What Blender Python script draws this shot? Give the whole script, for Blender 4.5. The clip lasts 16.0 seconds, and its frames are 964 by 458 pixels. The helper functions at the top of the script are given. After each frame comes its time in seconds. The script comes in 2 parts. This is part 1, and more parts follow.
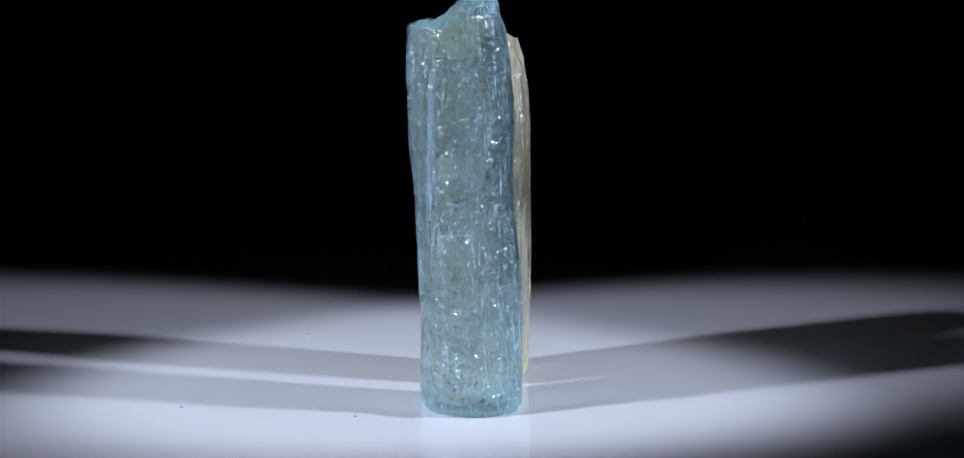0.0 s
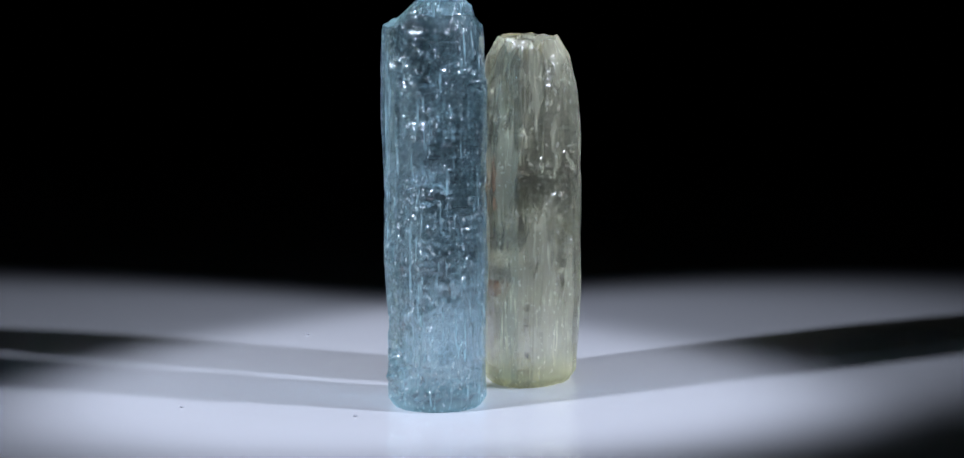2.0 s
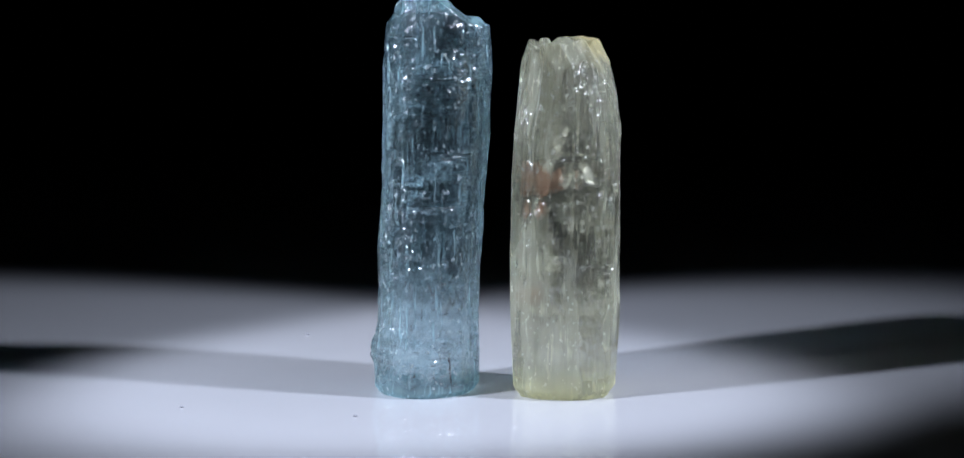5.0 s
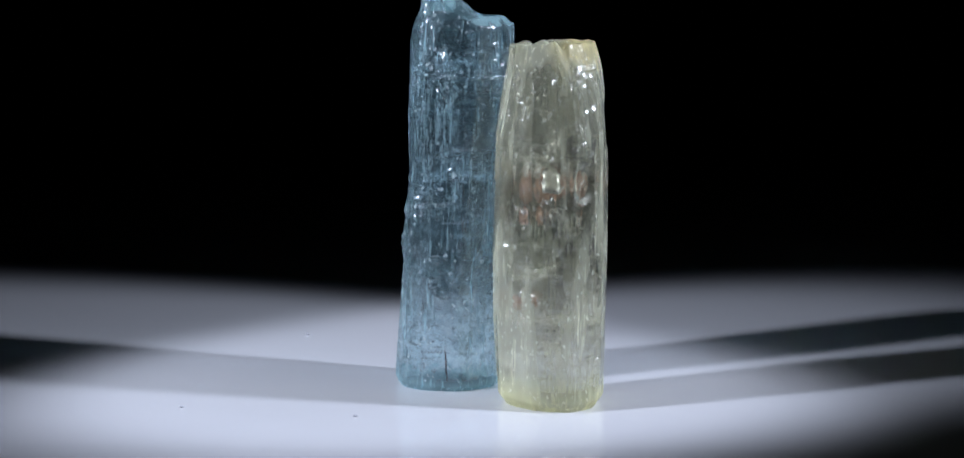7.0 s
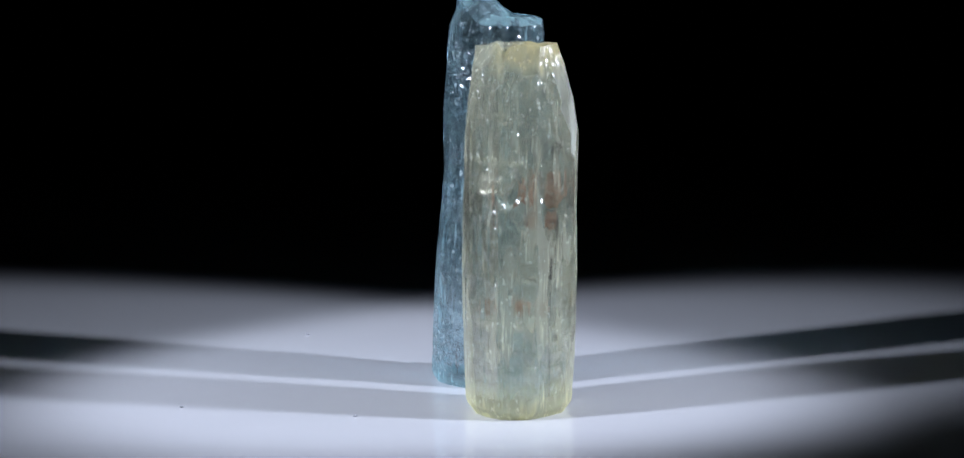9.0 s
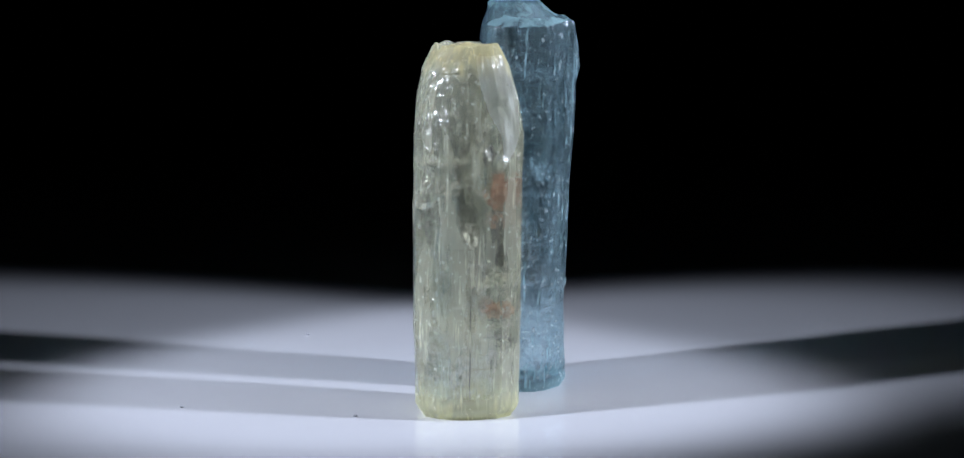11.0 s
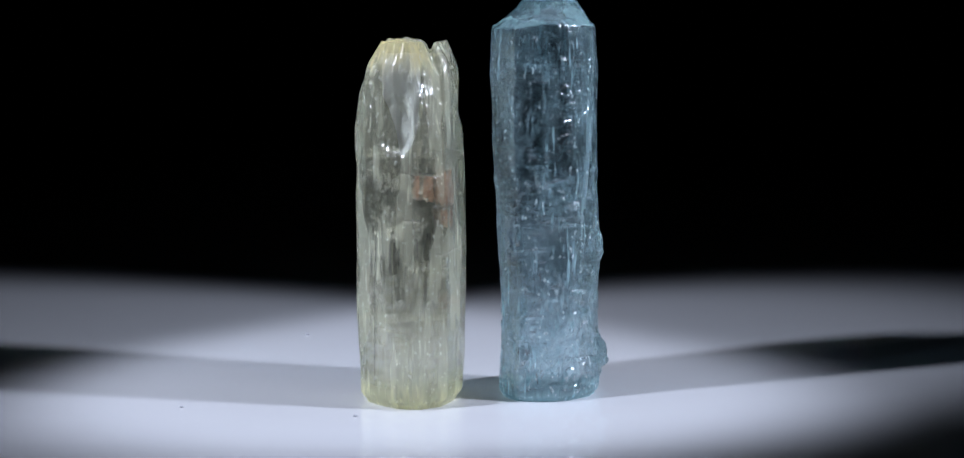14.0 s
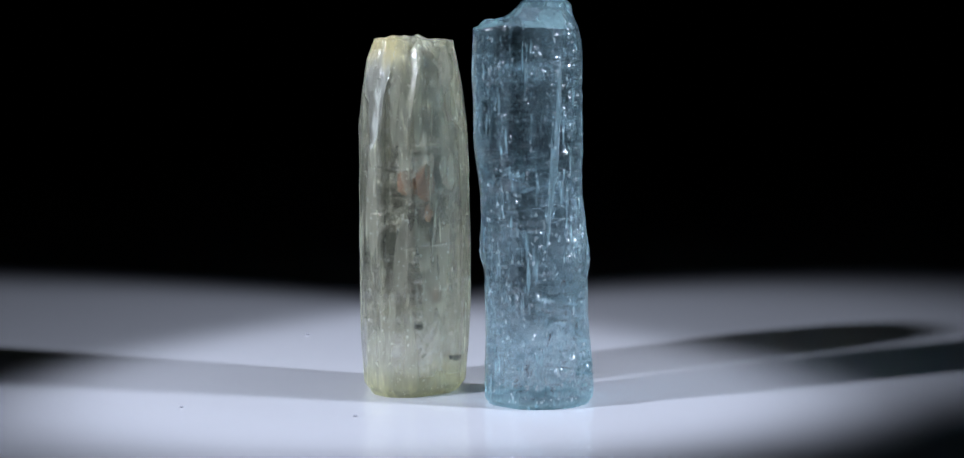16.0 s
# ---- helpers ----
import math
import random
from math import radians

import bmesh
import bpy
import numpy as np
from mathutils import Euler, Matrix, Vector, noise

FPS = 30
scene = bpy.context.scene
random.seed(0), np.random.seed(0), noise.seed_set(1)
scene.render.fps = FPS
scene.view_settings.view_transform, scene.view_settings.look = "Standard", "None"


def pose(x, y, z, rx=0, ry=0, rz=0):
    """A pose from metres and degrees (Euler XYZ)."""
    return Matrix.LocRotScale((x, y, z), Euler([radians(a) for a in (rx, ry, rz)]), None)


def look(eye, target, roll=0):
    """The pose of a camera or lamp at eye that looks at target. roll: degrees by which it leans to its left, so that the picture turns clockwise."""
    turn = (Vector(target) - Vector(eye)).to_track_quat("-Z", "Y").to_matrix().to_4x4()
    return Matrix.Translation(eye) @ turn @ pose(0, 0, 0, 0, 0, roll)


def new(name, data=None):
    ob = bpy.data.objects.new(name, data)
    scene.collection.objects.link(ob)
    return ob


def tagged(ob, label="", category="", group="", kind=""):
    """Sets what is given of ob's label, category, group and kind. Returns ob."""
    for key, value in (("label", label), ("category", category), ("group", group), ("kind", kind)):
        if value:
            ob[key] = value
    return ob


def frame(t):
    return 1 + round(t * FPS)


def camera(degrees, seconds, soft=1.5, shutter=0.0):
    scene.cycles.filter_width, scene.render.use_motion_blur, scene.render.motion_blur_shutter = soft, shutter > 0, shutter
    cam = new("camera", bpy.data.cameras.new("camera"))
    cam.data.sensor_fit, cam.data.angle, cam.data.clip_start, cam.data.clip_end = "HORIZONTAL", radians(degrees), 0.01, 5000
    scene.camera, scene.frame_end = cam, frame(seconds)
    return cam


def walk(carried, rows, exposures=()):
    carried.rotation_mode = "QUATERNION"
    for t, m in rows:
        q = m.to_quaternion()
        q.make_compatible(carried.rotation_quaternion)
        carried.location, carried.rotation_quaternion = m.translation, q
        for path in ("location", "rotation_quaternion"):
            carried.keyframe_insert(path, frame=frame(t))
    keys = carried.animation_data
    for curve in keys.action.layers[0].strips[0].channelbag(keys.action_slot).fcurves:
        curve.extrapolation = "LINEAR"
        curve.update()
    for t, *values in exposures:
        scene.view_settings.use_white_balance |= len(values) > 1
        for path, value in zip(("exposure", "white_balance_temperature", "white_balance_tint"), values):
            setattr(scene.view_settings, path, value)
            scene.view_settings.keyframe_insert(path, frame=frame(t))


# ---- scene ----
MM = 0.001

# ---- camera: stands still before the turning pair ----
cam = camera(26.4, 16.0)
EYE = Vector((-0.7643, -345.42, 79.10)) * MM
PITCH = 8.352
cam_pose = Matrix.Translation(EYE) @ pose(0, 0, 0, 90 - PITCH, 0, 0)
walk(cam, [(0.0, cam_pose), (16.0, cam_pose)], exposures=[(0.0, 0.0), (16.0, 0.0)])

# ---- light: a dark studio and two narrow spot lamps from the front sides ----
world = bpy.data.worlds.new("studio_dark")
scene.world = world
world.use_nodes = True
world.node_tree.nodes["Background"].inputs[0].default_value = (0.010, 0.011, 0.014, 1)
world.node_tree.nodes["Background"].inputs[1].default_value = 0.12


def spot(name, azimuth, distance, height, aim, watts, cone, blend):
    data = bpy.data.lights.new(name, "SPOT")
    data.energy, data.color = watts, (0.74, 0.815, 1.0)
    data.spot_size, data.spot_blend, data.shadow_soft_size = radians(cone), blend, 0.011
    ob = new(name, data)
    a = radians(azimuth)
    eye = Vector((math.cos(a) * distance, math.sin(a) * distance, height)) * MM
    ob.matrix_world = look(eye, Vector((*aim, 0)) * MM)
    return ob


spot("spot_lamp", -16.5, 260, 198, (-45, 16.5), 4.6, 25.8, 0.5)
spot("spot_lamp", -153.3, 260, 198, (-1, 18.5), 4.9, 23.2, 0.5)


# ---- materials ----
def material(name):
    m = bpy.data.materials.new(name)
    m.use_nodes = True
    nt = m.node_tree
    return m, nt, nt.nodes["Principled BSDF"], nt.nodes["Material Output"]


def node(nt, kind, **values):
    n = nt.nodes.new(kind)
    for key, value in values.items():
        n.inputs[key.replace("_", " ")].default_value = value
    return n


def coords(nt, sx, sy, sz):
    tc = nt.nodes.new("ShaderNodeTexCoord")
    mp = nt.nodes.new("ShaderNodeMapping")
    mp.inputs["Scale"].default_value = (sx, sy, sz)
    nt.links.new(tc.outputs["Object"], mp.inputs["Vector"])
    return mp.outputs["Vector"]


def noise_tex(nt, vec, scale=1.0, detail=4.0, rough=0.55):
    n = nt.nodes.new("ShaderNodeTexNoise")
    n.inputs["Scale"].default_value, n.inputs["Detail"].default_value = scale, detail
    n.inputs["Roughness"].default_value = rough
    nt.links.new(vec, n.inputs["Vector"])
    return n.outputs["Fac"]


def ramp(nt, fac, *stops):
    r = nt.nodes.new("ShaderNodeValToRGB")
    while len(r.color_ramp.elements) < len(stops):
        r.color_ramp.elements.new(0.5)
    for e, (at, c) in zip(r.color_ramp.elements, stops):
        e.position, e.color = at, (*c, 1) if isinstance(c, tuple) else (c, c, c, 1)
    nt.links.new(fac, r.inputs["Fac"])
    return r.outputs["Color"]


def bump(nt, height, strength, distance, normal=None):
    b = nt.nodes.new("ShaderNodeBump")
    b.inputs["Strength"].default_value, b.inputs["Distance"].default_value = strength, distance
    nt.links.new(height, b.inputs["Height"])
    if normal is not None:
        nt.links.new(normal, b.inputs["Normal"])
    return b.outputs["Normal"]


def crystal_material(name, clear, milky, haze, streaks, flecks, rough, grain, base=None, base_high=3.5, sparkle=1.0, stain=None, etched=255):
    """Clear beryl: cloudy haze, fine threads drawn out along its length, chips in the skin, and a glassy skin of tiny ledges that glint."""
    m, nt, p, out = material(name)
    lines = noise_tex(nt, coords(nt, 1900, 1900, 110), 1.0, 3.0)
    fine = noise_tex(nt, coords(nt, 4200, 4200, 420), 1.0, 2.0)
    pits = noise_tex(nt, coords(nt, 1500, 1500, 900), 1.0, 4.0, 0.6)
    nrm = bump(nt, lines, 0.5 * grain, 0.00022)
    nrm = bump(nt, fine, 0.4 * grain, 0.00008, nrm)
    nrm = bump(nt, ramp(nt, pits, (0.58, 0.0), (0.66, 1.0)), 0.8 * grain, 0.00012, nrm)
    p.inputs["Base Color"].default_value = (*clear, 1)
    p.inputs["Transmission Weight"].default_value = 1.0
    p.inputs["IOR"].default_value = 1.57
    nt.links.new(ramp(nt, pits, (0.5, rough), (0.7, rough + 0.12)), p.inputs["Roughness"])
    nt.links.new(nrm, p.inputs["Normal"])
    # ledges: small shingles wider than high, in patches, so that the lamps flash in them
    ledge = noise_tex(nt, coords(nt, 150, 150, 640), 1.0, 2.0, 0.5)
    patch = noise_tex(nt, coords(nt, 260, 260, 210), 1.0, 2.0)
    amount = nt.nodes.new("ShaderNodeMath")
    amount.operation = "MULTIPLY"
    nt.links.new(ledge, amount.inputs[0])
    # one side of the column is etched more than the rest
    face = nt.nodes.new("ShaderNodeVectorMath")
    face.operation = "DOT_PRODUCT"
    face.inputs[1].default_value = (math.cos(radians(etched)), math.sin(radians(etched)), 0)
    nt.links.new(coords(nt, 1, 1, 1), face.inputs[0])
    worn_face = nt.nodes.new("ShaderNodeMapRange")
    for k, number in enumerate((-3 * MM, 5 * MM, 0.48, 1.0)):
        worn_face.inputs[k + 1].default_value = number
    nt.links.new(face.outputs["Value"], worn_face.inputs[0])
    where = nt.nodes.new("ShaderNodeMath")
    where.operation = "MULTIPLY"
    nt.links.new(ramp(nt, patch, (0.42, 0.08), (0.60, 1.0)), where.inputs[0])
    nt.links.new(worn_face.outputs[0], where.inputs[1])
    nt.links.new(where.outputs[0], amount.inputs[1])
    p.inputs["Coat Weight"].default_value = 1.0
    p.inputs["Coat IOR"].default_value = 1.85
    p.inputs["Coat Roughness"].default_value = 0.115
    nt.links.new(bump(nt, amount.outputs[0], 0.9, 0.0012 * sparkle, nrm), p.inputs["Coat Normal"])
    cloud = noise_tex(nt, coords(nt, 210, 210, 42), 1.0, 3.0, 0.55)
    thread = noise_tex(nt, coords(nt, 1500, 1500, 150), 1.0, 4.0, 0.6)
    band = noise_tex(nt, coords(nt, 330, 330, 40), 1.0, 2.0)
    a = ramp(nt, thread, (0.55, 0.0), (0.70, streaks))
    gate = nt.nodes.new("ShaderNodeMath")
    gate.operation = "MULTIPLY"
    nt.links.new(a, gate.inputs[0])
    nt.links.new(ramp(nt, band, (0.42, 0.15), (0.60, 1.0)), gate.inputs[1])
    a = gate.outputs[0]
    b = ramp(nt, cloud, (0.47, haze * 0.25), (0.56, haze * 1.8))
    c = ramp(nt, pits, (0.62, 0.0), (0.66, flecks))
    others = [b, c]
    # light refracted at the base, put into the colour as a milky tint
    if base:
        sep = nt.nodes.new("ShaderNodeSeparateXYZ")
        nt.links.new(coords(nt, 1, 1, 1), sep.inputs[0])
        base_light = nt.nodes.new("ShaderNodeMapRange")
        base_light.interpolation_type = "SMOOTHSTEP"
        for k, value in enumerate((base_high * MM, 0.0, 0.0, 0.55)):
            base_light.inputs[k + 1].default_value = value
        nt.links.new(sep.outputs["Z"], base_light.inputs[0])
        others.append(base_light.outputs[0])
    if stain:
        # iron stain that soaks down from one side of the broken top, with a ragged lower edge
        side = nt.nodes.new("ShaderNodeVectorMath")
        side.operation = "DOT_PRODUCT"
        side.inputs[1].default_value = (math.cos(radians(112)), math.sin(radians(112)), 0)
        nt.links.new(coords(nt, 1, 1, 1), side.inputs[0])
        ragged = nt.nodes.new("ShaderNodeMath")
        ragged.operation = "MULTIPLY_ADD"
        ragged.inputs[1].default_value = 0.007
        nt.links.new(noise_tex(nt, coords(nt, 500, 500, 120), 1.0, 3.0), ragged.inputs[0])
        nt.links.new(sep.outputs["Z"], ragged.inputs[2])
        soak = []
        for value, low, high, most in ((ragged.outputs[0], 57.2 * MM, 63.0 * MM, 0.55), (side.outputs["Value"], -1.0 * MM, 3.5 * MM, 1.0)):
            n = nt.nodes.new("ShaderNodeMapRange")
            n.interpolation_type = "SMOOTHSTEP"
            for k, number in enumerate((low, high, 0.0, most)):
                n.inputs[k + 1].default_value = number
            nt.links.new(value, n.inputs[0])
            soak.append(n.outputs[0])
        soaked = nt.nodes.new("ShaderNodeMath")
        soaked.operation = "MULTIPLY"
        nt.links.new(soak[0], soaked.inputs[0])
        nt.links.new(soak[1], soaked.inputs[1])
        others.append(soaked.outputs[0])
        # the upper skin is finely frosted
        frosted = nt.nodes.new("ShaderNodeMapRange")
        frosted.interpolation_type = "SMOOTHSTEP"
        for k, number in enumerate((36 * MM, 56 * MM, 0.0, 0.14)):
            frosted.inputs[k + 1].default_value = number
        nt.links.new(ragged.outputs[0], frosted.inputs[0])
        others.append(frosted.outputs[0])
    mask = a
    for other in others:
        add = nt.nodes.new("ShaderNodeMath")
        add.operation, add.use_clamp = "ADD", True
        nt.links.new(mask, add.inputs[0])
        nt.links.new(other, add.inputs[1])
        mask = add.outputs[0]
    diff = nt.nodes.new("ShaderNodeBsdfDiffuse")
    trans = nt.nodes.new("ShaderNodeBsdfTranslucent")
    for n in (diff, trans):
        nt.links.new(nrm, n.inputs["Normal"])
        tone = nt.nodes.new("ShaderNodeMixRGB")
        tone.inputs[1].default_value, tone.inputs[2].default_value = (*milky, 1), (0.93, 0.95, 0.96, 1)
        nt.links.new(c, tone.inputs[0])
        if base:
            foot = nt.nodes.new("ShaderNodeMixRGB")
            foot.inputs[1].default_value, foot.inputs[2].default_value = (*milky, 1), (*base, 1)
            nt.links.new(base_light.outputs[0], foot.inputs[0])
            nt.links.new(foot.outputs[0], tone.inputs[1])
        if stain:
            rusty = nt.nodes.new("ShaderNodeMixRGB")
            rusty.inputs[2].default_value = (*stain, 1)
            nt.links.new(soaked.outputs[0], rusty.inputs[0])
            nt.links.new(foot.outputs[0], rusty.inputs[1])
            nt.links.new(rusty.outputs[0], tone.inputs[1])
        nt.links.new(tone.outputs[0], n.inputs["Color"])
    body = nt.nodes.new("ShaderNodeMixShader")
    body.inputs[0].default_value = 0.55
    nt.links.new(diff.outputs[0], body.inputs[1])
    nt.links.new(trans.outputs[0], body.inputs[2])
    mix = nt.nodes.new("ShaderNodeMixShader")
    nt.links.new(mask, mix.inputs[0])
    nt.links.new(p.outputs[0], mix.inputs[1])
    nt.links.new(body.outputs[0], mix.inputs[2])
    # part of the light goes straight through, so that lamps reach the inside
    clear_way = nt.nodes.new("ShaderNodeBsdfTransparent")
    clear_way.inputs["Color"].default_value = (*clear, 1)
    last = nt.nodes.new("ShaderNodeMixShader")
    last.inputs[0].default_value = 0.15
    nt.links.new(mix.outputs[0], last.inputs[1])
    nt.links.new(clear_way.outputs[0], last.inputs[2])
    nt.links.new(last.outputs[0], out.inputs["Surface"])
    return m


def stone_material(name, dark, light, rough, scale, transmission=0.0):
    m, nt, p, out = material(name)
    v = coords(nt, scale, scale, scale)
    n = noise_tex(nt, v, 1.0, 5.0)
    nt.links.new(ramp(nt, n, (0.3, dark), (0.7, light)), p.inputs["Base Color"])
    p.inputs["Roughness"].default_value = rough
    p.inputs["Transmission Weight"].default_value = transmission
    nt.links.new(bump(nt, n, 0.5, 0.0002), p.inputs["Normal"])
    return m


def veil_material(name, tint, low=0.50, most=0.85, metal=0.35):
    """A thin healed crack: silvery flecks with clear gaps between them."""
    m, nt, p, out = material(name)
    n = noise_tex(nt, coords(nt, 1500, 1500, 700), 1.0, 4.0, 0.65)
    p.inputs["Base Color"].default_value = (*tint, 1)
    p.inputs["Roughness"].default_value = 0.25
    p.inputs["Metallic"].default_value = metal
    clear = nt.nodes.new("ShaderNodeBsdfTransparent")
    mix = nt.nodes.new("ShaderNodeMixShader")
    nt.links.new(ramp(nt, n, (low, 0.0), (low + 0.16, most)), mix.inputs[0])
    nt.links.new(clear.outputs[0], mix.inputs[1])
    nt.links.new(p.outputs[0], mix.inputs[2])
    nt.links.new(bump(nt, n, 0.8, 0.0003), p.inputs["Normal"])
    nt.links.new(mix.outputs[0], out.inputs["Surface"])
    return m


def acrylic_material():
    m, nt, p, out = material("white_gloss_acrylic")
    big = noise_tex(nt, coords(nt, 9, 9, 9), 1.0, 4.0)
    fine = noise_tex(nt, coords(nt, 700, 700, 700), 1.0, 3.0)
    nt.links.new(ramp(nt, big, (0.3, (0.70, 0.70, 0.73)), (0.7, (0.74, 0.74, 0.77))), p.inputs["Base Color"])
    nt.links.new(ramp(nt, big, (0.3, 0.018), (0.7, 0.03)), p.inputs["Roughness"])
    p.inputs["IOR"].default_value = 1.58
    nt.links.new(bump(nt, fine, 0.05, 0.00002), p.inputs["Normal"])
    return m


def cloth_material():
    m, nt, p, out = material("black_felt")
    n = noise_tex(nt, coords(nt, 900, 900, 900), 1.0, 4.0)
    nt.links.new(ramp(nt, n, (0.3, (0.012, 0.010, 0.016)), (0.7, (0.022, 0.019, 0.028))), p.inputs["Base Color"])
    p.inputs["Roughness"].default_value = 0.95
    p.inputs["Specular IOR Level"].default_value = 0.1
    nt.links.new(bump(nt, n, 0.4, 0.0005), p.inputs["Normal"])
    return m


AQUA = crystal_material("aquamarine", (0.70, 0.90, 0.955), (0.61, 0.87, 0.95), 0.085, 0.95, 0.70, 0.0, 0.45, (0.52, 0.86, 0.90), 4.0, 1.08)
AQUA_CAP = crystal_material("aquamarine_fracture", (0.66, 0.90, 0.95), (0.56, 0.86, 0.90), 0.34, 0.2, 0.3, 0.12, 0.5, sparkle=0.5)
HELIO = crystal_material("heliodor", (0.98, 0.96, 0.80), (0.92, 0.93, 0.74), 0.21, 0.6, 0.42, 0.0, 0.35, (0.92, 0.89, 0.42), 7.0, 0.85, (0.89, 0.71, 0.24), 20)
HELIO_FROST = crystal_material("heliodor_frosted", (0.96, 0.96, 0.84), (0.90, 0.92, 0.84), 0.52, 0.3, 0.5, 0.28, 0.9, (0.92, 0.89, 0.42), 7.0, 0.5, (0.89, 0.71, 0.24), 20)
RUST = stone_material("rust_stain", (0.22, 0.10, 0.07), (0.50, 0.32, 0.24), 0.8, 700)
DARK = stone_material("dark_mineral", (0.012, 0.014, 0.014), (0.05, 0.05, 0.05), 0.5, 1500)
NEEDLE = stone_material("red_brown_needle", (0.05, 0.02, 0.02), (0.14, 0.07, 0.06), 0.5, 1500)
VEIL_BLUE = veil_material("silvery_veil_blue", (0.80, 0.90, 0.95))
VEIL_PALE = veil_material("silvery_veil_pale", (0.90, 0.90, 0.84))
PLANE_PALE = veil_material("milky_plane", (0.90, 0.90, 0.80), 0.40, 0.42, 0.0)
ACRYLIC = acrylic_material()
FELT = cloth_material()
MILK = stone_material("milky_quartz", (0.62, 0.70, 0.72), (0.80, 0.86, 0.88), 0.4, 900, 0.3)
SILVER = stone_material("silver_fracture", (0.80, 0.82, 0.84), (0.95, 0.95, 0.97), 0.25, 1200)
SILVER.node_tree.nodes["Principled BSDF"].inputs["Metallic"].default_value = 0.9
DUST = stone_material("grey_dust", (0.32, 0.32, 0.35), (0.50, 0.50, 0.54), 0.9, 3000)


# ---- mesh helpers ----
def mesh_object(name, verts, faces, mats, parent=None, label="", slots=None, smooth=True):
    me = bpy.data.meshes.new(name)
    me.from_pydata(verts, [], faces)
    for m in mats:
        me.materials.append(m)
    if slots is not None:
        me.polygons.foreach_set("material_index", slots)
    me.polygons.foreach_set("use_smooth", [smooth] * len(me.polygons))
    me.update()
    ob = new(name, me)
    if parent is not None:
        ob.parent = parent
    if label:
        tagged(ob, label)
    return ob


def part(name, bm, mat, parent, label=""):
    me = bpy.data.meshes.new(name)
    bm.to_mesh(me)
    bm.free()
    me.materials.append(mat)
    me.polygons.foreach_set("use_smooth", [True] * len(me.polygons))
    ob = new(name, me)
    ob.parent = parent
    if label:
        tagged(ob, label)
    return ob


def box(name, lo, hi, mat, label, category):
    bm = bmesh.new()
    bmesh.ops.create_cube(bm, size=1)
    lo, hi = Vector(lo), Vector(hi)
    for v in bm.verts:
        v.co = Vector((lo[i] + (v.co[i] + 0.5) * (hi[i] - lo[i]) for i in range(3)))
    bmesh.ops.bevel(bm, geom=bm.edges[:], offset=0.0015, segments=2, affect="EDGES")
    me = bpy.data.meshes.new(name)
    bm.to_mesh(me)
    bm.free()
    me.materials.append(mat)
    return tagged(new(name, me), label, category, kind="structure")


def ring_noise(u, v, nu, nv, seed):
    """Smooth noise in -1..1 over u (0..1, closed round the column) and v (0..1)."""
    g = np.random.RandomState(seed).uniform(-1, 1, (nv + 2, nu))
    a, b = (u % 1.0) * nu, np.clip(v, 0, 1) * nv
    i, j = np.floor(a).astype(int), np.floor(b).astype(int)
    fa, fb = a - i, b - j
    fa, fb = fa * fa * (3 - 2 * fa), fb * fb * (3 - 2 * fb)
    i0, i1, j1 = i % nu, (i + 1) % nu, np.minimum(j + 1, nv + 1)
    return (g[j, i0] * (1 - fa) + g[j, i1] * fa) * (1 - fb) + (g[j1, i0] * (1 - fa) + g[j1, i1] * fa) * fb


def chipped(u, v, nu, nv, seed):
    """Flat little facets with creases between them, in -1..1."""
    g = np.random.RandomState(seed).uniform(-1, 1, (nv + 2, nu))
    a, b = (u % 1.0) * nu, np.clip(v, 0, 1) * nv
    i, j = np.floor(a).astype(int), np.floor(b).astype(int)
    fa, fb = a - i, b - j
    i0, i1, j1 = i % nu, (i + 1) % nu, np.minimum(j + 1, nv + 1)
    p, q, r, t = g[j, i0], g[j, i1], g[j1, i0], g[j1, i1]
    low = p + (q - p) * fa + (t - q) * fb
    high = p + (t - r) * fa + (r - p) * fb
    return np.where(fa > fb, low, high)


def step(a, b, x):
    s = np.clip((x - a) / (b - a), 0, 1)
    return s * s * (3 - 2 * s)


def outline(waves, phi):
    """A closed convex outline from the waves of its support function: mean, then cosine and sine pairs."""
    h, dh = np.full_like(phi, waves[0]), np.zeros_like(phi)
    for k in range(1, (len(waves) - 1) // 2 + 1):
        c, s = waves[2 * k - 1], waves[2 * k]
        h = h + c * np.cos(k * phi) + s * np.sin(k * phi)
        dh = dh + k * (s * np.cos(k * phi) - c * np.sin(k * phi))
    return h * np.cos(phi) - dh * np.sin(phi), h * np.sin(phi) + dh * np.cos(phi)


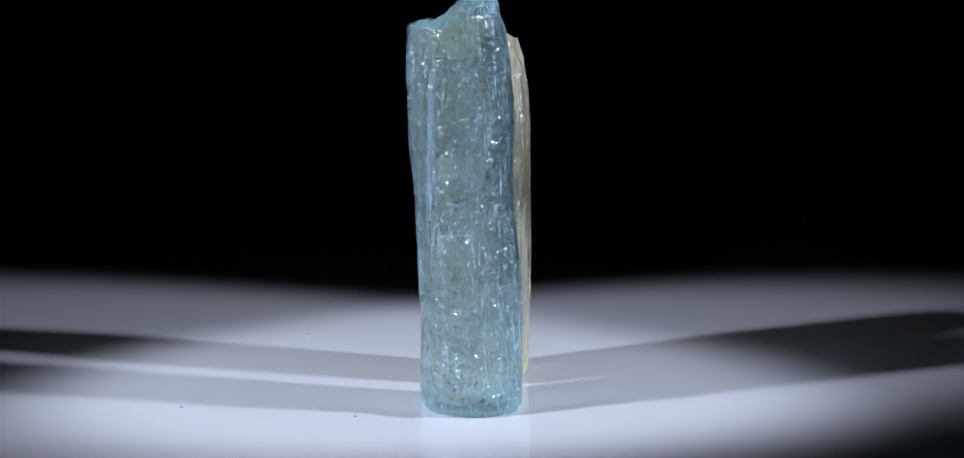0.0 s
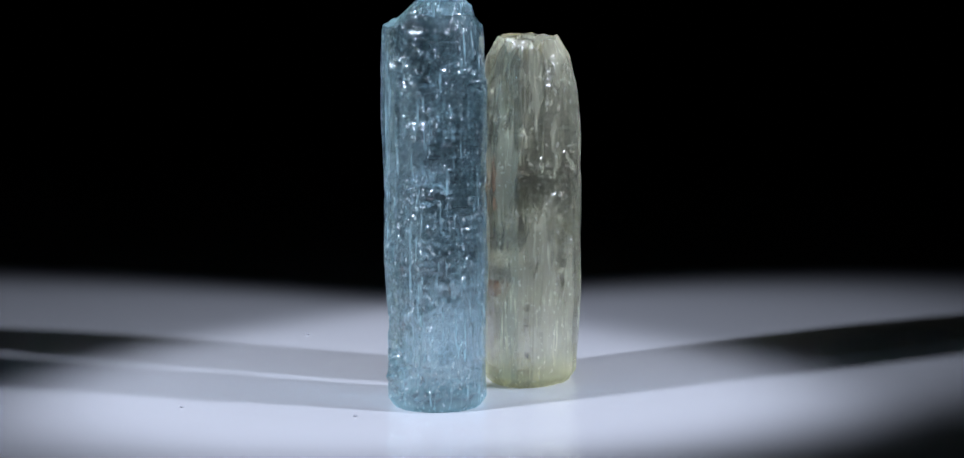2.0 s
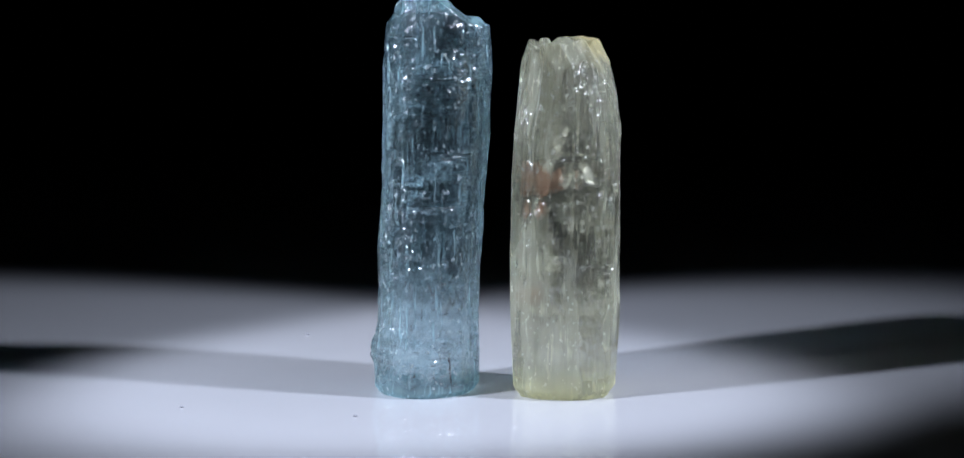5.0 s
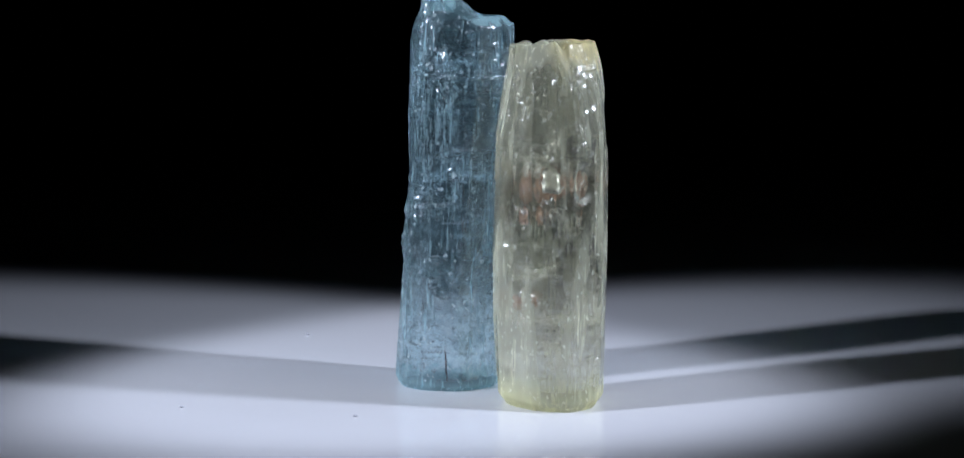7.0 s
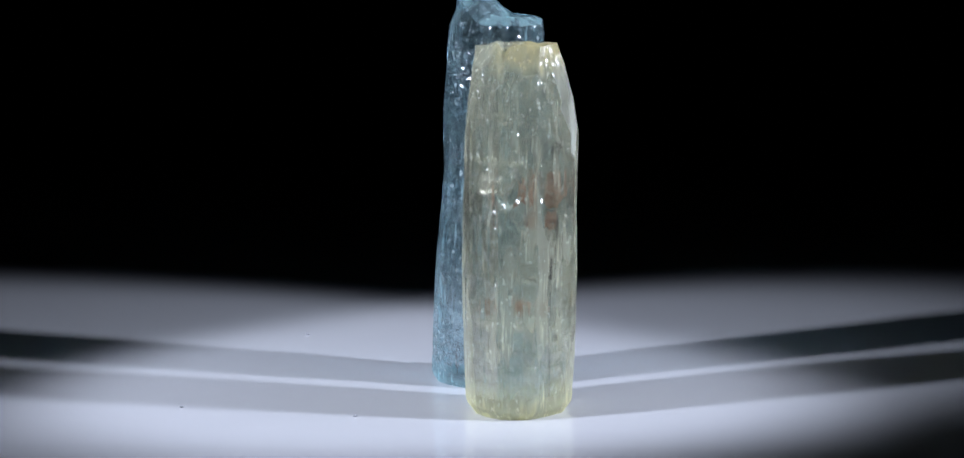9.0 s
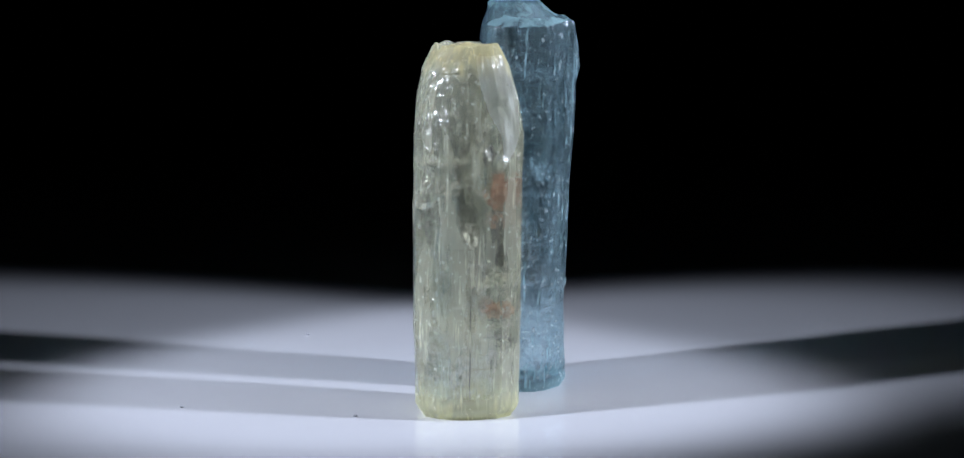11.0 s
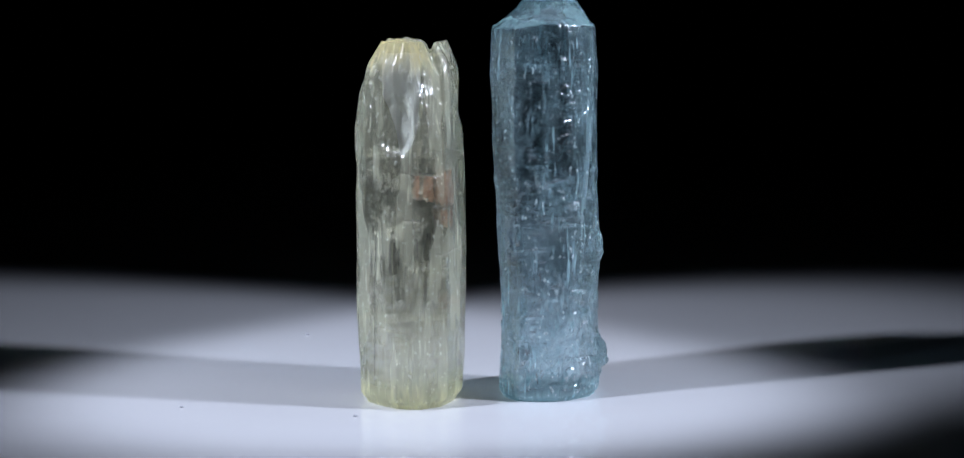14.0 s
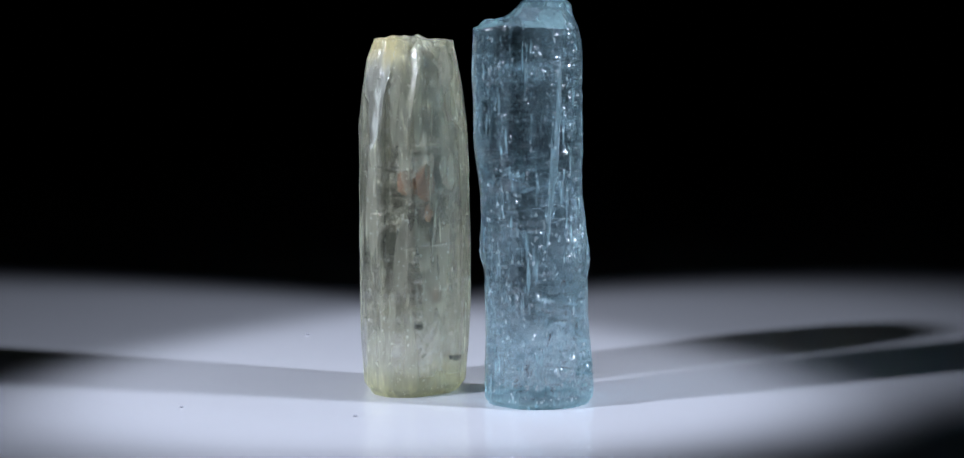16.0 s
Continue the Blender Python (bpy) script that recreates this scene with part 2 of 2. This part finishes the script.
def column(heights, waves, corners, facet, top, relief, foot, grow=1.0, nu=400, nv=400, caps=14):
    """The grid of a crystal column, in millimetres: rings of nu points from the foot to the broken top, then the top itself."""
    heights, waves = np.array(heights), np.array(waves)
    u = np.arange(nu) / nu
    phi = 2 * np.pi * u
    cor = np.sort(np.array(corners)) % 360 / 360
    rows, vs = [], np.linspace(0, 1, nv)
    mean_top = heights[-1]
    ends = outline([np.interp(mean_top, heights, waves[:, k]) for k in range(waves.shape[1])], phi)
    z_end = top(*ends)
    for v in vs:
        w = [np.interp(v * mean_top, heights, waves[:, k]) for k in range(waves.shape[1])]
        x, y = outline(w, phi)
        cx, cy = outline(w, 2 * np.pi * cor)
        cx, cy = w[1] + (cx - w[1]) * grow, w[2] + (cy - w[2]) * grow
        ext = np.concatenate([cor, [cor[0] + 1]])
        uu = np.where(u < cor[0], u + 1, u)
        fx = np.interp(uu, ext, np.append(cx, cx[0]))
        fy = np.interp(uu, ext, np.append(cy, cy[0]))
        z = v * z_end
        flat = facet * (0.35 + 0.65 * step(0, 9, z))
        x, y = x + flat * (fx - x), y + flat * (fy - y)
        push = relief(u, np.full(nu, v), z) - foot * (1 - step(0, 2.2 * foot, z)) ** 2
        mx, my = w[1], w[2]
        r = np.hypot(x - mx, y - my)
        x, y = x + (x - mx) / r * push, y + (y - my) / r * push
        rows.append(np.stack([x, y, z], 1))
    last = rows[-1]
    mid = last[:, :2].mean(0)
    for k in range(1, caps + 1):
        s = 1 - k / (caps + 0.6)
        xy = mid + (last[:, :2] - mid) * s
        blend = step(0, 0.22, 1 - s)
        z = last[:, 2] * (1 - blend) + top(xy[:, 0], xy[:, 1]) * blend
        rows.append(np.stack([xy[:, 0], xy[:, 1], z], 1))
    grid = np.concatenate(rows)
    n = len(rows)
    i, j = np.meshgrid(np.arange(nu), np.arange(n - 1))
    i, j = i.ravel(), j.ravel()
    i1 = (i + 1) % nu
    faces = np.stack([j * nu + i, j * nu + i1, (j + 1) * nu + i1, (j + 1) * nu + i], 1).tolist()
    ring = j.tolist()
    faces.append(list(range(nu))[::-1])
    faces.append([(n - 1) * nu + a for a in range(nu)])
    ring += [0, n]
    return grid * MM, faces, np.array(ring)


def cracks(u, z, count, seed, low, high):
    """Short level partings that nick the skin of a column."""
    rng = random.Random(seed)
    s = np.zeros_like(z)
    for _ in range(count):
        at, zz, half, deep = rng.random(), rng.uniform(low, high), rng.uniform(0.02, 0.11), rng.uniform(0.08, 0.2)
        d = (u - at + 0.5) % 1 - 0.5
        line = zz + rng.uniform(-6, 6) * d + 0.1 * np.sin(d * 60 + zz)
        s = s - deep * np.exp(-((z - line) / 0.17) ** 2) * (1 - step(half * 0.8, half, np.abs(d)))
    return s


def plates(u, z, count, seed, low, high, wide, tall, deep):
    """Upright growth plates with straight level ends, each a little proud of the skin or sunk in it."""
    rng = random.Random(seed)
    s = np.zeros_like(z)
    for _ in range(count):
        at, zz = rng.random(), rng.uniform(low, high)
        hw, hz = rng.uniform(*wide) / 2, rng.uniform(*tall) / 2
        slant, rise = rng.uniform(-4, 4), rng.choice((-1, 1)) * rng.uniform(*deep)
        if zz + hz + 1 < z.min() or zz - hz - 1 > z.max():
            continue
        d = np.abs((u - at + 0.5) % 1 - 0.5)
        dz = np.abs(z - zz - slant * d)
        s = s + rise * (1 - step(hw - 0.004, hw, d)) * (1 - step(hz - 0.25, hz, dz))
    return s


def lump(seed, size, rough=0.35, detail=2):
    """An irregular grain, size in millimetres along x, y and z."""
    bm = bmesh.new()
    bmesh.ops.create_icosphere(bm, subdivisions=detail, radius=1)
    for v in bm.verts:
        n = noise.noise(v.co * 1.3 + Vector((seed, 0, 0))) + 0.5 * noise.noise(v.co * 3.1 + Vector((0, seed, 0)))
        v.co = Vector((v.co[i] * size[i] for i in range(3))) * (1 + rough * n) * MM
    return bm


def sliver(seed, wide, tall, bend, ragged=0.45):
    """A thin wavy sheet inside the stone, a tenth of a millimetre thick, with a ragged outline."""
    bm = bmesh.new()
    n = 18
    rim = []
    for side in (-0.06, 0.06):
        loop = [bm.verts.new((0, side * MM, 0))]
        for ring in (0.5, 1.0):
            for k in range(n):
                a = 2 * math.pi * k / n
                r = ring * (1 + ragged * noise.noise(Vector((math.cos(a) * 1.7, math.sin(a) * 1.7, seed))))
                x, z = math.cos(a) * r * wide, math.sin(a) * r * tall
                y = bend * (noise.noise(Vector((x * 0.3, z * 0.12, seed + 5))) + (x / max(wide, 0.1)) ** 2 * 0.4) + side * (1.2 - ring)
                loop.append(bm.verts.new((x * MM, y * MM, z * MM)))
        for k in range(n):
            k1 = (k + 1) % n
            bm.faces.new((loop[0], loop[1 + k], loop[1 + k1]))
            bm.faces.new((loop[1 + k], loop[1 + n + k], loop[1 + n + k1], loop[1 + k1]))
        rim.append(loop[1 + n:])
    for k in range(n):
        k1 = (k + 1) % n
        bm.faces.new((rim[0][k], rim[1][k], rim[1][k1], rim[0][k1]))
    bmesh.ops.recalc_face_normals(bm, faces=bm.faces[:])
    return bm


def needle(length, thick, seed):
    """A bent dark thread, upright, tapered at both ends."""
    bm = bmesh.new()
    rings, k = [], 6
    for s in range(7):
        f = s / 6
        r = thick * (0.35 + 0.65 * math.sin(math.pi * min(max(f, 0.08), 0.92)))
        ox = 0.25 * noise.noise(Vector((f * 3, seed, 0)))
        oy = 0.25 * noise.noise(Vector((f * 3, 0, seed)))
        rings.append([bm.verts.new(((ox + r * math.cos(a)) * MM, (oy + r * math.sin(a)) * MM, (f - 0.5) * length * MM))
                      for a in (2 * math.pi * q / k for q in range(k))])
    for a, b in zip(rings, rings[1:]):
        for q in range(k):
            bm.faces.new((a[q], a[(q + 1) % k], b[(q + 1) % k], b[q]))
    bm.faces.new(rings[0][::-1])
    bm.faces.new(rings[-1])
    return bm


def put(ob, x, y, z, turn=0, lean=0):
    ob.matrix_local = pose(x * MM, y * MM, z * MM, lean, 0, turn)
    return ob


# ---- the dark studio and the white table ----
def studio():
    box("tabletop", (-0.7, -0.6, -0.012), (0.7, 0.45, 0.0), ACRYLIC, "glossy white acrylic tabletop under two spotlights", "tabletop")
    box("floor", (-1.3, -1.3, -0.82), (1.3, 1.3, -0.78), FELT, "black felt floor of a dark studio", "floor")
    box("ceiling", (-1.3, -1.3, 1.4), (1.3, 1.3, 1.44), FELT, "black ceiling of a dark studio", "ceiling")
    box("wall_north", (-1.3, 1.3, -0.82), (1.3, 1.34, 1.44), FELT, "black felt backdrop behind the crystals", "backdrop")
    box("wall_south", (-1.3, -1.34, -0.82), (1.3, -1.3, 1.44), FELT, "black felt studio wall", "wall")
    box("wall_west", (-1.34, -1.3, -0.82), (-1.3, 1.3, 1.44), FELT, "black felt studio wall", "wall")
    box("wall_east", (1.3, -1.3, -0.82), (1.34, 1.3, 1.44), FELT, "black felt studio wall", "wall")


studio()


# ---- the blue crystal ----
def aquamarine():
    thing = tagged(new("aquamarine_crystal"), "tall pale blue aquamarine crystal, striated and translucent, standing upright on white",
                   "crystal", "beryl crystals")
    heights = [0, 3, 15, 25, 36, 46, 57, 65]
    waves = [[8.72, 0.02, 0.05, -0.23, -0.47, 0.13, 0.03], [8.76, 0.02, 0.05, -0.23, -0.47, 0.13, 0.03],
             [8.48, -0.12, 0.30, -0.14, -0.28, 0.28, 0.08], [8.59, -0.58, 0.64, -0.25, 0.08, 0.25, 0.11],
             [8.34, -1.16, 1.23, -0.32, 0.07, 0.14, 0.05], [8.85, -1.61, 1.72, -0.23, -0.11, 0.10, 0.02],
             [8.75, -2.07, 1.91, -0.41, 0.02, 0.0, 0.0], [8.35, -2.35, 2.15, -0.41, 0.02, 0.0, 0.0]]

    def top(x, y):
        x, y = x + 2.3, y - 2.1
        ang, rad = np.arctan2(y, x) / (2 * np.pi), np.hypot(x, y) / 10
        rag = step(0.05, 0.4, rad) * (0.30 * chipped(ang, rad, 13, 5, 21) + 0.15 * chipped(ang, rad, 37, 9, 22))
        far = np.hypot(x - 5.2, y + 3.2)
        return 64.0 + 4.7 * (1 - step(2.2, 9.5, far)) - 0.9 * np.maximum(0, np.hypot(x, y) - 7.4) + rag

    def relief(u, v, z):
        s = 0.045 * ring_noise(u, v, 60, 9, 1) + 0.045 * ring_noise(u, v, 150, 22, 2)
        low = 1.0 - 0.6 * step(20, 45, z)
        s = s + 0.12 * ring_noise(u, v, 9, 9, 5) + 0.05 * chipped(u, v, 90, 60, 9) * low
        s = s + plates(u, z, 110, 51, 2, 62, (0.015, 0.07), (1.5, 9), (0.03, 0.11)) + plates(u, z, 90, 52, 3, 34, (0.01, 0.04), (0.8, 3), (0.04, 0.13))
        s = s + plates(u, z, 30, 57, 12, 44, (0.012, 0.035), (1.0, 3.5), (0.12, 0.30)) - 0.9 * step(61.0, 65.5, z) ** 2
        s = s + cracks(u, z, 34, 3, 6, 62)
        d = (u - 300 / 360 + 0.5) % 1 - 0.5
        etched = 0.25 + np.exp(-(d / 0.14) ** 2)
        s = s + etched * (0.03 * chipped(u, v, 62, 60, 41) + 0.04 * chipped(u, v, 120, 100, 42))
        for at, zz, high, du, dz in ((248, 6.6, 1.8, 0.032, 3.0), (245, 26, 0.8, 0.022, 2.2), (297, 25, 0.7, 0.02, 3.0), (200, 57, 0.7, 0.02, 3.5),
                                     (20, 53, 0.6, 0.03, 5.0), (117, 26, 0.6, 0.02, 3.5), (306, 31, 0.5, 0.014, 1.5)):
            d = (u - at / 360 + 0.5) % 1 - 0.5
            s = s + high * np.exp(-(d / du) ** 2 - ((z - zz) / dz) ** 2) * (1 + 0.4 * ring_noise(u, v, 80, 90, 7))
        return s

    corners = (8, 48, 92, 134, 180, 218, 262, 300, 336)
    verts, faces, ring = column(heights, waves, corners, 0.85, top, relief, 0.7, 1.022)
    slots = np.where(ring >= 398, 1, 0)
    mesh_object("body", verts, faces, [AQUA, AQUA_CAP], thing, "striated pale blue translucent column", slots)
    rng = random.Random(4)
    for k in range(16):
        a, r, z = rng.uniform(0, 6.28), rng.uniform(1.5, 5.5), rng.uniform(6, 58)
        lean = z / 65
        v = part("fracture_veil", sliver(k, rng.uniform(1.2, 3.2), rng.uniform(1.5, 4.5), rng.uniform(0.5, 1.5)), VEIL_BLUE, thing,
                 "silvery internal fracture veil")
        put(v, -2.2 * lean + r * math.cos(a), 2.0 * lean + r * math.sin(a), z, rng.uniform(0, 180), rng.uniform(-70, 70))
    for k in range(18):
        a, r, z = rng.uniform(0, 6.28), rng.uniform(3.0, 6.4), rng.uniform(10, 60)
        lean = z / 65
        v = part("parting_crack", sliver(120 + k, rng.uniform(1.2, 2.8), rng.uniform(0.8, 1.9), 0.5, 0.8), VEIL_BLUE, thing,
                 "level silvery parting crack inside")
        put(v, -2.2 * lean + r * math.cos(a), 2.0 * lean + r * math.sin(a), z, math.degrees(a) + 90, rng.uniform(62, 84))
    v = part("milky_vein", lump(71, (0.7, 0.5, 15), 0.5, 3), MILK, thing, "upright milky white vein")
    put(v, -6.0, -4.0, 45, 15, 3)
    for k in range(22):
        a, r, z = rng.uniform(0, 6.28), rng.uniform(4.5, 7.2), 2.5 + 22 * rng.random() ** 1.6
        n = part("needle_inclusion", needle(rng.uniform(0.8, 3.0), rng.uniform(0.07, 0.14), k), NEEDLE, thing, "dark red-brown mineral needle")
        put(n, r * math.cos(a), r * math.sin(a), z, rng.uniform(0, 180), rng.uniform(-25, 25))
    n = part("needle_inclusion", needle(6.5, 0.16, 50), NEEDLE, thing, "long dark red-brown mineral needle")
    put(n, 5.6, 3.9, 4.6, 0, 3)
    for z in (24, 29, 34, 44):
        n = part("needle_inclusion", needle(4.5, 0.10, z), NEEDLE, thing, "dark red-brown mineral needle")
        put(n, 3.4 - z * 0.03, 4.4 + z * 0.03, z, 0, 2)
    return thing


# ---- the yellow crystal ----
def heliodor():
    thing = tagged(new("heliodor_crystal"), "pale yellow-green heliodor crystal, ragged tapered top, standing on white",
                   "crystal", "beryl crystals")
    heights = [0, 3, 15, 25, 36, 46, 52, 57, 60.5]
    waves = [[8.70, -0.91, 0.07, -0.08, -0.20, -0.50, 0.17], [8.76, -0.91, 0.07, -0.08, -0.20, -0.50, 0.17],
             [9.11, -0.74, 0.11, -0.13, -0.20, -0.62, 0.21], [9.17, -0.83, 0.13, -0.16, -0.26, -0.57, 0.17],
             [9.13, -0.99, 0.14, -0.13, -0.18, -0.57, 0.16], [8.98, -1.13, 0.30, 0.07, -0.11, -0.61, 0.08],
             [8.35, -1.05, 0.20, 0.0, 0.0, -0.40, 0.10], [7.38, -0.90, 0.03, -0.09, -0.20, -0.18, 0.11],
             [6.00, -0.70, -0.35, 0.0, -0.80, -0.10, 0.05]]

    def top(x, y):
        x, y = x + 0.8, y
        ang, rad = np.arctan2(y, x) / (2 * np.pi), np.hypot(x, y) / 9
        rag = step(0.05, 0.45, rad) * (0.42 * ring_noise(ang, rad, 9, 3, 31) + 0.42 * chipped(ang, rad, 22, 6, 32))
        notch = 2.0 * np.exp(-((-x * 0.31 - y * 0.95 - 3.1) / 0.8) ** 2) + 1.5 * np.exp(-((-x * 0.87 + y * 0.5 + 1.0) / 0.9) ** 2)
        return 60.9 + rag - notch * step(0.1, 0.4, rad) - 0.5 * rad

    def relief(u, v, z):
        s = 0.04 * ring_noise(u, v, 54, 5, 11) + 0.03 * ring_noise(u, v, 140, 14, 12)
        s = s + 0.10 * ring_noise(u, v, 8, 5, 15) + 0.03 * chipped(u, v, 90, 44, 20) + cracks(u, z, 9, 8, 8, 56)
        s = s + plates(u, z, 60, 53, 4, 58, (0.012, 0.06), (5, 24), (0.03, 0.12)) + plates(u, z, 26, 54, 4, 56, (0.01, 0.03), (1, 4), (0.04, 0.10))
        s = s + step(46, 58, z) * (0.06 * ring_noise(u, v, 30, 9, 17) + 0.08 * chipped(u, v, 60, 40, 18))
        for at, zz, deep, du, dz in ((62, 38, 0.8, 0.05, 3.2), (140, 47, 0.7, 0.06, 5.0), (262, 50, 0.7, 0.05, 4.0)):
            d = (u - at / 360 + 0.5) % 1 - 0.5
            s = s - deep * step(0.25, 0.6, np.exp(-(d / du) ** 2 - ((z - zz) / dz) ** 2))
        return s

    corners = (4, 48, 98, 138, 172, 214, 252, 296, 334)
    verts, faces, ring = column(heights, waves, corners, 0.85, top, relief, 1.1, 1.04)
    side = np.degrees(2 * np.pi * (np.arange(len(ring)) % 400) / 400)
    edge = 285 + 90 * ((side - 150) / 30) ** 2 - 10 * ring_noise(side / 360, ring / 420, 40, 12, 61)
    slots = np.where((ring < 388) & (ring > edge), 1, 0)
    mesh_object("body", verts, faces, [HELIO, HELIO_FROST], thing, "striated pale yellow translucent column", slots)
    rng = random.Random(9)
    for k, (x, y, z, size) in enumerate(((-4.9, -3.4, 36.5, (2.0, 1.4, 3.0)), (-4.2, -3.6, 31.5, (1.0, 0.7, 1.6)), (-3.0, -5.0, 17.0, (1.4, 1.0, 1.5)),
                                         (-5.4, -0.4, 36.5, (1.2, 0.9, 2.2)))):
        put(part("rust_inclusion", lump(k, size, 0.5), RUST, thing, "orange-brown iron stain inside"), x, y, z, 20 * k)
    for k, (x, y, z, size) in enumerate(((-5.0, 1.2, 43, (0.9, 0.6, 1.9)), (-5.9, 0.0, 27, (0.9, 0.6, 2.2)), (-5.4, -1.6, 30, (0.6, 0.5, 2.2)),
                                         (-4.4, 3.4, 25, (0.4, 0.4, 2.6)), (2.6, -5.2, 5.5, (1.0, 0.3, 0.6)), (-5.6, -2.6, 12, (0.9, 0.4, 0.6)))):
        put(part("dark_inclusion", lump(20 + k, size, 0.6), DARK, thing, "dark mineral grain inside"), x, y, z, 35 * k)
    seam = part("growth_seam", needle(20, 0.10, 63), DARK, thing, "dark upright hairline seam")
    put(seam, -4.0, 7.3, 12.5, 0, 1)
    v = part("fracture_veil", sliver(77, 2.2, 1.9, 1.5, 1.1), SILVER, thing, "bright curved fracture face inside")
    put(v, 4.6, 3.2, 38.6, 126, -42)
    for k, (x, y, z, wide, deep, lean) in enumerate(((-0.6, 0.2, 14.6, 7.0, 6.8, 88), (3.0, 0.8, 41.6, 4.2, 4.6, 84),
                                                    (-3.4, -3.0, 22.0, 3.4, 3.0, 118))):
        v = part("growth_plane", sliver(140 + k, wide, deep, 0.4, 0.25), PLANE_PALE, thing, "level milky growth plane inside")
        put(v, x, y, z, 25 * k, lean)
    for k in range(14):
        a, r, z = rng.uniform(0, 6.28), rng.uniform(1.5, 5.5), rng.uniform(6, 54)
        v = part("fracture_veil", sliver(40 + k, rng.uniform(1.2, 3.0), rng.uniform(2.0, 5.5), rng.uniform(0.5, 1.5)), VEIL_PALE, thing,
                 "silvery internal fracture veil")
        put(v, -0.8 + r * math.cos(a), r * math.sin(a), z, rng.uniform(0, 180), rng.uniform(-60, 60))
    return thing


# ---- specks of sensor dust, stood in for by grains added on the table ----
def dust(x, y, size, seed):
    bm = lump(seed, (size, size * 0.8, size * 0.6), 0.5, 1)
    ob = part("dust_speck", bm, DUST, None, "tiny grey speck on white acrylic that stands for sensor dust")
    tagged(ob, category="dust", group="dust on the tabletop")
    ob.location = (x * MM, y * MM, size * 0.45 * MM)
    return ob


BLUE, YELLOW = aquamarine(), heliodor()
for k, (x, y, size) in enumerate(((-35.0, 50.2, 0.42), (-21.5, -17.8, 0.36), (-50.8, -11.3, 0.34))):
    dust(x, y, size, k)


def motions():
    """Both stones ride round one upright axis, clockwise from above, a turn in twenty seconds."""
    for thing, x, y in ((BLUE, -2.665, -10.345), (YELLOW, 0.104, 13.349)):
        rows = []
        for k in range(33):
            t = k * 0.5
            a = -18.0 * t
            rows.append((t, pose(0, 0, 0, 0, 0, a) @ pose(x * MM, y * MM, 0)))
        walk(thing, rows)


motions()
